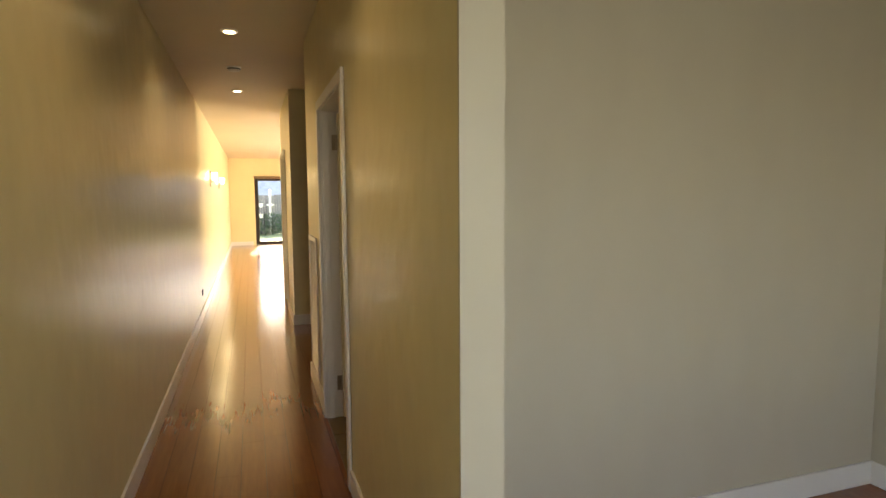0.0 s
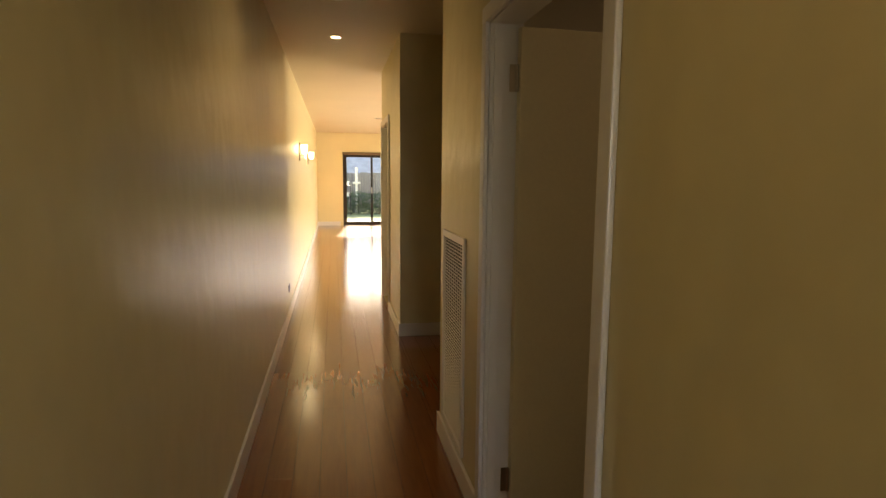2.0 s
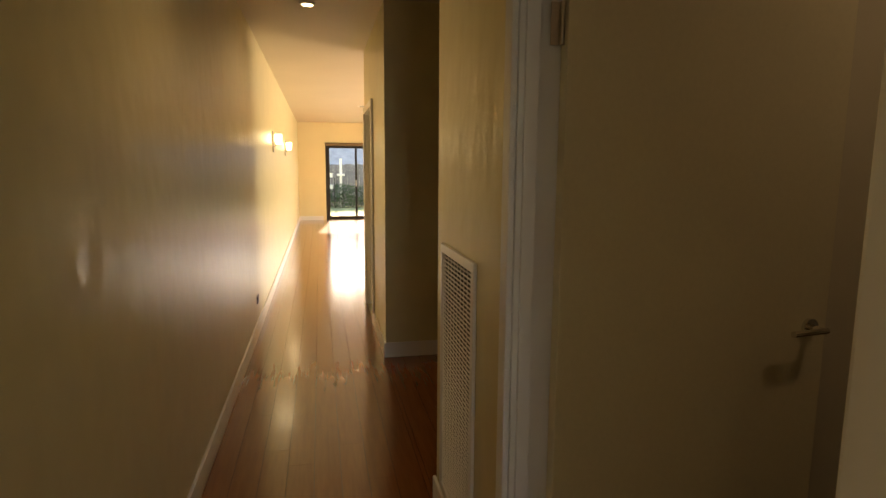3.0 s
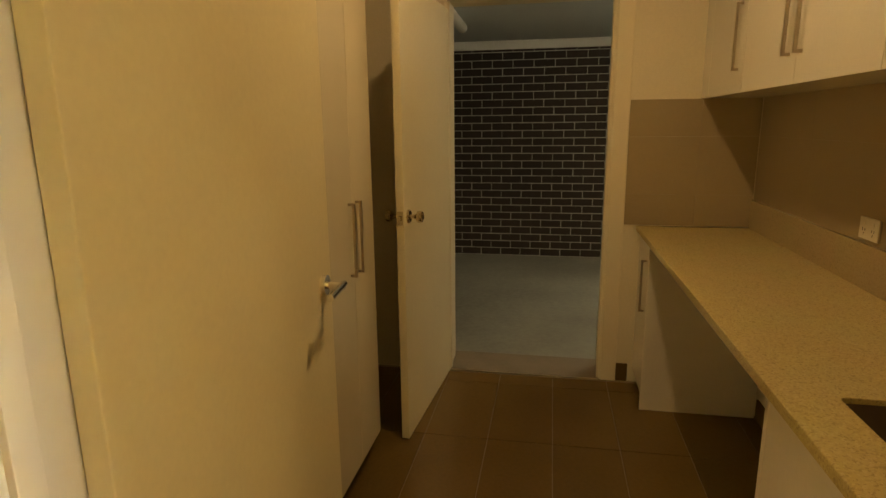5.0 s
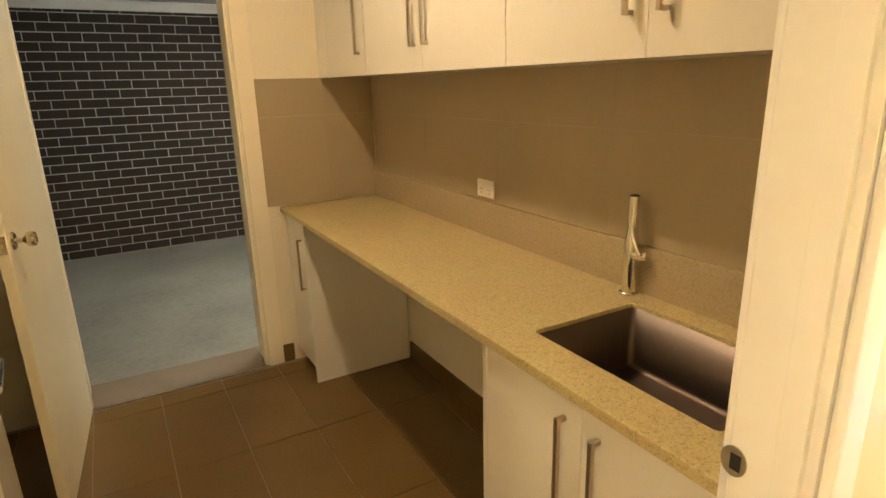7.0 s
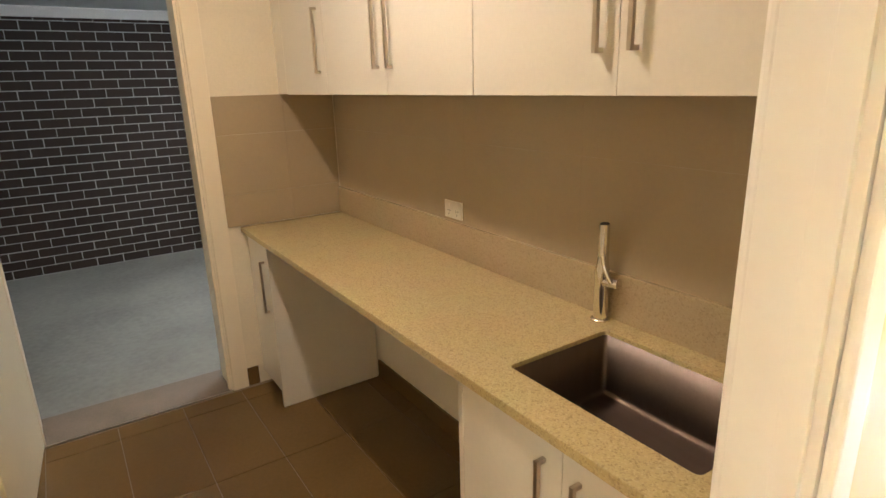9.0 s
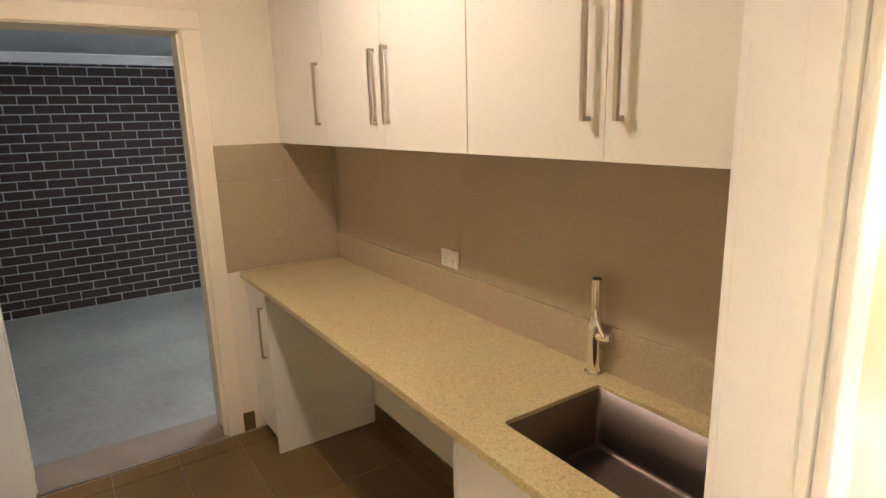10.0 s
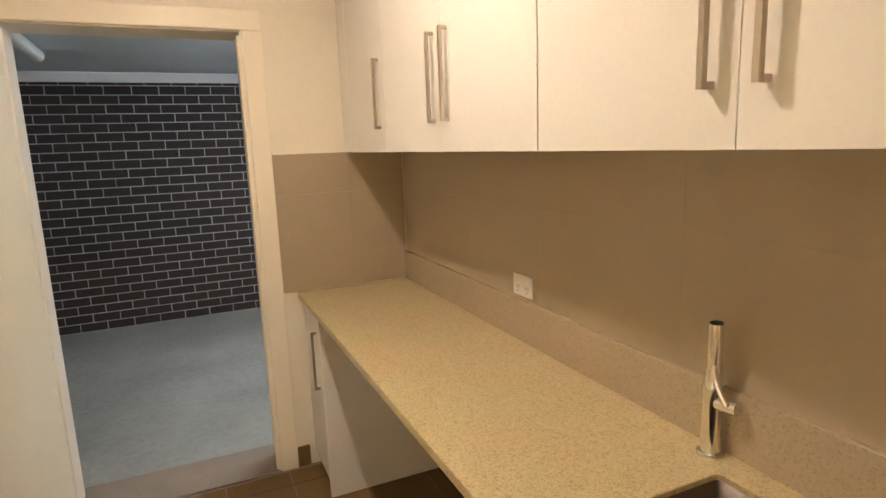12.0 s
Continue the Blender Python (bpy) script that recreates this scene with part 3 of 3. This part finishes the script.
# mixer tap
tp = thing("mixer_tap", "cylindrical chrome mixer tap with a side lever behind the sink", "tap", at=(0.824, -0.600, CT + 0.0005))
part("base_ring", lathe(bmesh.new(), ((0.029, 0), (0.029, 0.004), (0.026, 0.007)), Matrix()), CHROME, tp, "", True)
part("body", lathe(bmesh.new(), ((0.0215, 0.006), (0.0215, 0.150), (0.0205, 0.162), (0.0175, 0.180), (0.0158, 0.196)), Matrix()), CHROME, tp, "", True)
bm = bmesh.new()
path = [(-0.001, 0.0, 0.185), (-0.003, 0.003, 0.294)]
for a, b in zip(path, path[1:]):
    rod(bm, a, b, 0.0155, n=24)
spout = part("spout", bm, CHROME, tp, "", True)
part("outlet", rod(bmesh.new(), (-0.003, 0.003, 0.2935), (-0.003, 0.0031, 0.2955), 0.0132), DARK, spout, "dark spout opening")
bm = bmesh.new()
rod(bm, (-0.010, 0, 0.122), (-0.058, -0.006, 0.124), 0.0165)
for i in range(5):
    k = i / 4
    rod(bm, (-0.008 - 0.022 * k ** 2, 0.010, 0.205 - 0.062 * k), (-0.008 - 0.022 * ((i + 1) / 4) ** 2, 0.010, 0.205 - 0.062 * (i + 1) / 4), 0.0075, n=10)
part("lever", bm, CHROME, tp, "curved chrome lever with a short round stub", True)

# tall cabinet along the other side
tall = cabinet("tall_cabinet", "tall gloss cream two-door broom cabinet", 1.02, 1.86, 1.79, 1.115, 0.09, 2.36, [(1.02, 1.605), (1.605, 1.86)], "", [1.565, 1.645], (0.885, 1.165), GLOSSLAM, -1)
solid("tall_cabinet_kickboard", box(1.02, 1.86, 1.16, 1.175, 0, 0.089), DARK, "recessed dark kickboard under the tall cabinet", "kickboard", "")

# ---- garage fittings ----
bm = bmesh.new()
prof = [(0, 0), (0, -0.085), (0.012, -0.085), (0.03, -0.06), (0.06, -0.03), (0.085, -0.012), (0.085, 0)]
for y in (-4.08, 4.08):
    for px, pz in prof:
        bm.verts.new((GAR_WALL - 0.001 - px, y, GAR_CEIL - 0.001 + pz))
bm.verts.ensure_lookup_table()
k = len(prof)
for i in range(k):
    bm.faces.new((bm.verts[i], bm.verts[(i + 1) % k], bm.verts[k + (i + 1) % k], bm.verts[k + i]))
bmesh.ops.recalc_face_normals(bm, faces=bm.faces)
solid("cornice", bm, TRIM, "white coved plaster cornice above the brick wall", "cornice")
fl = thing("tube_light", "white fluorescent batten light on the garage ceiling, lit", "ceiling light", at=(4.35, -1.1, GAR_CEIL))
part("housing", box(-0.62, 0.62, -0.03, 0.03, -0.05, -0.001, bevel=0.006), PLASTIC, fl)
part("tube", rod(bmesh.new(), (-0.58, 0, -0.066), (0.58, 0, -0.066), 0.013), GLOWC, fl, "glowing tube")
for s in (-1, 1):
    part("tube_holder", box(s * 0.6 - 0.012, s * 0.6 + 0.012, -0.016, 0.016, -0.085, -0.0505, bevel=0.003), PLASTIC, fl)
pipe = solid("ceiling_pipe", rod(bmesh.new(), (3.3, 1.18, GAR_CEIL - 0.05), (5.0, 1.21, GAR_CEIL - 0.05), 0.045), PLASTIC, "white pipe fixed under the garage ceiling", "pipe", "", True)

# ---- sliding door to the garden ----
sd = thing("door_1", "dark bronze aluminium sliding glass door to the garden", "sliding door", kind="structure")
X0, X1, ZT = -0.32, 2.2, 2.13
for b in ((X0, X0 + 0.05, 0, ZT), (X1 - 0.05, X1, 0, ZT)):
    part("frame", box(b[0], b[1], FAR + 0.02, FAR + 0.13, b[2], b[3], bevel=0.003), ALU, sd)
part("frame", box(X0 + 0.05, X1 - 0.05, FAR + 0.02, FAR + 0.13, ZT - 0.05, ZT + 0.03, bevel=0.003), ALU, sd)
part("track", box(X0 + 0.05, X1 - 0.05, FAR + 0.02, FAR + 0.13, 0, 0.035, bevel=0.003), ALU, sd)
for i, (a, b, yy) in enumerate(((X0 + 0.05, 0.56, FAR + 0.045), (0.50, 1.36, FAR + 0.085), (1.30, X1 - 0.05, FAR + 0.045))):
    p = part("panel_frame", box(a, a + 0.06, yy, yy + 0.03, 0.036, ZT - 0.051, bevel=0.003), ALU, sd)
    part("stile", box(b - 0.06, b, yy, yy + 0.03, 0.036, ZT - 0.051, bevel=0.003), ALU, p)
    part("rail", box(a + 0.06, b - 0.06, yy, yy + 0.03, 0.036, 0.11, bevel=0.003), ALU, p)
    part("rail", box(a + 0.06, b - 0.06, yy, yy + 0.03, ZT - 0.11, ZT - 0.051, bevel=0.003), ALU, p)
    g = part("pane", box(a + 0.055, b - 0.055, yy + 0.012, yy + 0.018, 0.105, ZT - 0.105), GLASS, p)
    g.visible_shadow = False
part("handle", box(0.515, 0.54, FAR + 0.028, FAR + 0.045, 0.95, 1.13, bevel=0.004), NICKEL, sd)
bl = thing("roller_blind", "brown fabric roller blind rolled up over the sliding door", "blind", at=(0.94, FAR - 0.05, 2.10))
part("roll", rod(bmesh.new(), (-1.27, 0.0, 0.03), (1.27, 0.0, 0.03), 0.035), BLIND, bl, "", True)
part("bottom_bar", box(-1.25, 1.25, 0.025, 0.035, -0.045, -0.02, bevel=0.003), ALU, bl)
part("cloth", box(-1.25, 1.25, 0.029, 0.031, -0.02, 0.02), BLIND, bl)

cv = thing("ceiling_vent", "small dark slotted vent in the family room ceiling", "vent", at=(0.5, 11.55, CEIL))
part("frame", box(-0.2, 0.2, -0.06, 0.06, -0.012, -0.001, bevel=0.004), PLASTIC, cv)
for i in range(4):
    part("slot", box(-0.17, 0.17, -0.04 + i * 0.023, -0.028 + i * 0.023, -0.0135, -0.0122), DARK, cv)

# ---- garden ----
solid("ground", box(-60, 60, FAR + 0.2, 90, -0.5, -0.14), GRASS, "sunlit mown lawn", "lawn")
solid("ground_south", box(-60, 60, -60, -5.15, -0.5, -0.14), GRASS, "lawn in front of the house", "lawn")
FY = FAR + 8.0
fn = thing("garden_fence", "grey weathered timber paling fence", "fence", at=(0, FY, -0.14))
pm = mesh_of("paling", box(-0.048, 0.048, -0.008, 0.008, 0, 1.75, bevel=0.002), FENCE)
for i in range(70):
    p = new("paling", pm)
    p.parent = fn
    p.location = (-3.2 + i * 0.1, random.uniform(-0.004, 0.004), random.uniform(-0.03, 0.02))
for z in (0.35, 1.35):
    part("rail", box(-3.3, 3.9, 0.01, 0.05, z, z + 0.07), FENCE, fn)
hm = bmesh.new()
rng = random.Random(4)
for i in range(5200):
    c = Vector((rng.uniform(-1.9, 3.4), FY - 0.75 + rng.uniform(-0.45, 0.45), rng.uniform(-0.1, 1.05)))
    if c.z > 0.80 + 0.28 * noise.noise(Vector((c.x * 1.6, c.y, 2.0))):
        continue
    m = Matrix.Translation(c) @ Euler([rng.uniform(0, 6.3) for _ in range(3)]).to_matrix().to_4x4()
    s = rng.uniform(0.03, 0.065)
    vs = [hm.verts.new(m @ Vector(q)) for q in ((-s, 0, 0), (0, -s * 0.45, 0.006), (s, 0, 0), (0, s * 0.45, 0.006))]
    hm.faces.new(vs)
hedge = thing("hedge", "dense dark green garden hedge in front of the fence", "hedge", at=(0, 0, 0))
tagged(part("foliage", hm, LEAF, hedge), kind="stuff")
for x in (-1.4, -0.5, 0.4, 1.3, 2.2, 3.0):
    part("stem", rod(bmesh.new(), (x, FY - 0.75, -0.16), (x + 0.05, FY - 0.72, 0.6), 0.025, 0.012, 8), BARK, hedge)
nh = thing("neighbour_house", "grey tiled roof of a house beyond the fence", "house", at=(0, FY + 6, -1.0))
part("wall", box(-8, 9, 0, 6, 0, 2.5), WALL_MATT, nh)
bm = bmesh.new()
rv = [bm.verts.new(c) for c in ((-8.5, -0.5, 2.4), (9.5, -0.5, 2.4), (9.5, 6.5, 2.4), (-8.5, 6.5, 2.4), (-5, 3, 4.6), (6, 3, 4.6))]
for q in ((0, 1, 5, 4), (1, 2, 5), (2, 3, 4, 5), (3, 0, 4), (3, 2, 1, 0)):
    bm.faces.new([rv[i] for i in q])
part("roof", bm, ROOF, nh, "grey tiled hip roof")
gt = thing("garden_tap_post", "white painted post standing against the fence", "post", at=(0.37, FY - 0.2, -0.14))
part("post", box(-0.05, 0.05, -0.05, 0.05, 0, 1.98, bevel=0.008), PLASTIC, gt)
part("plinth", box(-0.16, 0.16, -0.12, 0.12, 1.27, 1.36, bevel=0.02), PLASTIC, gt)

ps = thing("plant_stand", "dark metal garden stand against the hedge", "plant stand", at=(-0.05, FY - 1.35, -0.14))
for dx in (-0.13, 0.13):
    for dy in (-0.1, 0.1):
        part("leg", box(dx - 0.012, dx + 0.012, dy - 0.012, dy + 0.012, 0, 1.2), ALU, ps)
for z in (0.75, 1.2):
    part("shelf", box(-0.15, 0.15, -0.12, 0.12, z, z + 0.02, bevel=0.003), ALU, ps)
for z in (0.63, 1.08):
    pt = thing("flower_pot", "small round white flower pot on the garden stand", "flower pot", "pots on the stand", (-0.05, FY - 1.35, z))
    part("pot", lathe(bmesh.new(), ((0.06, 0.0), (0.085, 0.15), (0.092, 0.152), (0.092, 0.175), (0.08, 0.175), (0.075, 0.14)), Matrix()), PLASTIC, pt, "", True)

# ---- window of the front room ----
w1 = thing("window_1", "white framed front room window", "window", kind="structure")
for b in ((-0.85, -0.80, 0.8, 2.2), (1.10, 1.15, 0.8, 2.2), (0.13, 0.17, 0.85, 2.15)):
    part("window_frame", box(b[0], b[1], -5.14, -5.08, b[2], b[3]), TRIM, w1)
for z in (0.8, 2.15):
    part("window_frame", box(-0.80, 1.10, -5.14, -5.08, z, z + 0.05), TRIM, w1)
for a, b in ((-0.80, 0.13), (0.17, 1.10)):
    g = part("pane", box(a, b, -5.115, -5.109, 0.85, 2.15), GLASS, w1)
    g.visible_shadow = False

# ---- wall tiles of the laundry ----
def tile_field(parent, name, cells, thick_axis, mat, depth):
    """Flat tiles (u0, u1, v0, v1) on a wall; thick_axis y: on the back wall, x: on the end wall."""
    made = {}
    for u0, u1, v0, v1 in cells:
        key = (round(u1 - u0, 4), round(v1 - v0, 4))
        if key not in made:
            w, h = key
            b = box(-w / 2, w / 2, 0, depth, -h / 2, h / 2, bevel=0.0005) if thick_axis == "y" else box(-depth, 0, -w / 2, w / 2, -h / 2, h / 2, bevel=0.0005)
            made[key] = mesh_of(name, b, mat)
        o = new(name, made[key])
        o.parent = parent
        c = ((u0 + u1) / 2, (v0 + v1) / 2)
        o.location = (c[0], BACK, c[1]) if thick_axis == "y" else (GX, c[0], c[1])


sbk = thing("splashback", "taupe large-format ceramic tile splashback", "splashback", kind="structure")
g = 0.0002
cells = []
for i in range(5):
    a, b = max(0.112, GX - 0.012 - (i + 1) * 0.6), GX - 0.012 - i * 0.6
    for v0, v1 in ((1.046, 1.37), (1.37, 1.64)):
        cells.append((a + g, b - g, v0 + g, v1 - g))
tile_field(sbk, "tile", cells, "y", STILE, 0.009)
g = 0.0004
cells = [(a + g, b - g, v0 + g, v1 - g) for a, b in ((BACK + 0.011, -0.36), (-0.36, 0.0)) for v0, v1 in ((0.905, 1.07), (1.07, 1.37), (1.37, 1.558))]
tile_field(sbk, "tile", cells, "x", STILE, 0.009)

# ---- floor tiles ----
made = {}
x_lines = [0.0, 0.215, 0.815, 1.415, 2.015, 2.615, GX - 0.031]
y_lines = [BACK] + [0.345 + 0.3 * k for k in range(-3, 5)] + [1.80]
for a, b in zip(x_lines, x_lines[1:]):
    for c, d in zip(y_lines, y_lines[1:]):
        if a < 0.1 and not (-0.3 < c and d < 1.0):
            continue
        c2, d2 = (max(c, -0.027), min(d, 0.937)) if a < 0.1 else (c, d)
        key = (round(b - a, 3), round(d2 - c2, 3))
        if key not in made:
            made[key] = mesh_of("tile", box(-key[0] / 2 + 0.0017, key[0] / 2 - 0.0017, -key[1] / 2 + 0.0017, key[1] / 2 - 0.0017, -0.009, 0, bevel=0.0012), TILE)
        o = new("tile", made[key])
        o.parent = floor_laundry
        o.location = ((a + b) / 2, (c2 + d2) / 2, random.uniform(-0.0003, 0.0003))

# ---- timber boards ----
PW = 0.13
boards = {}


def lay(x0, x1, y0, y1, keep, rest):
    """Boards along y in a rectangle: the first ones as objects, the others into the joined mesh."""
    x, row = x0, 0
    while x < x1 - 0.005:
        w = min(PW, x1 - x)
        y = y0 - random.uniform(0.1, 1.6)
        while y < y1:
            e = y + random.choice((1.5, 1.8, 2.1))
            a, b = max(y, y0), min(e, y1)
            if b - a > 0.01:
                if keep:
                    key = (round(w, 3), round(b - a, 2))
                    if key not in boards:
                        boards[key] = mesh_of("board", box(-key[0] / 2 + 0.0010, key[0] / 2 - 0.0010, -key[1] / 2 + 0.0003, key[1] / 2 - 0.0003, -0.012, 0), WOOD)
                    o = new("board", boards[key])
                    o.parent = floor
                    o.location = (x + w / 2, (a + b) / 2, 0)
                else:
                    bx(rest, x + 0.0006, x + w - 0.0006, a + 0.0006, b - 0.0006, -0.012, 0)
            y = e
        x += w


lay(HALL_W, 0.0, -1.72, FAR, True, None)
lay(0.0, 2.4, 1.93, 3.98, True, None)
rest = bmesh.new()
lay(0.0, 5.0, 5.97, FAR, False, rest)
lay(HALL_W, 0.0, -5.0, -1.72, False, rest)
lay(0.11, 2.56, -1.72, -0.88, False, rest)
lay(0.0, 2.56, -5.0, -1.72, False, rest)
tagged(part("far_boards", rest, WOOD, floor), kind="stuff")

# ---- brick wall of the garage ----
bw = solid("wall_garage_brick", box(GAR_WALL, GAR_WALL + 0.2, -4.2, 4.2, Z0 - 0.1, CEIL + 0.12), MORTAR, "black painted brick wall with white mortar joints", "wall")
bmesh_brick = mesh_of("brick", box(-0.005, 0.004, -0.1125, 0.1125, -0.0385, 0.0385, bevel=0.002), BRICK)
far_bricks = bmesh.new()
count = 0
for r in range(29):
    z = GAR_FLOOR + 0.004 + 0.043 + r * 0.086
    if z > GAR_CEIL:
        break
    for i in range(35):
        y = -3.8155 + i * 0.2328 + (0.1164 if r % 2 else 0)
        if y > 4.0:
            continue
        if -0.55 < y < 2.05 and count < 300:
            o = new("brick", bmesh_brick)
            o.parent = bw
            o.location = (GAR_WALL, y + random.uniform(-0.0015, 0.0015), z + random.uniform(-0.001, 0.001))
            o.rotation_euler = (0, random.uniform(-0.006, 0.006), random.uniform(-0.004, 0.004))
            count += 1
        else:
            bx(far_bricks, GAR_WALL - 0.005, GAR_WALL + 0.004, y - 0.1125, y + 0.1125, z - 0.0385, z + 0.0385)
tagged(part("brickwork", far_bricks, BRICK, bw), kind="stuff")
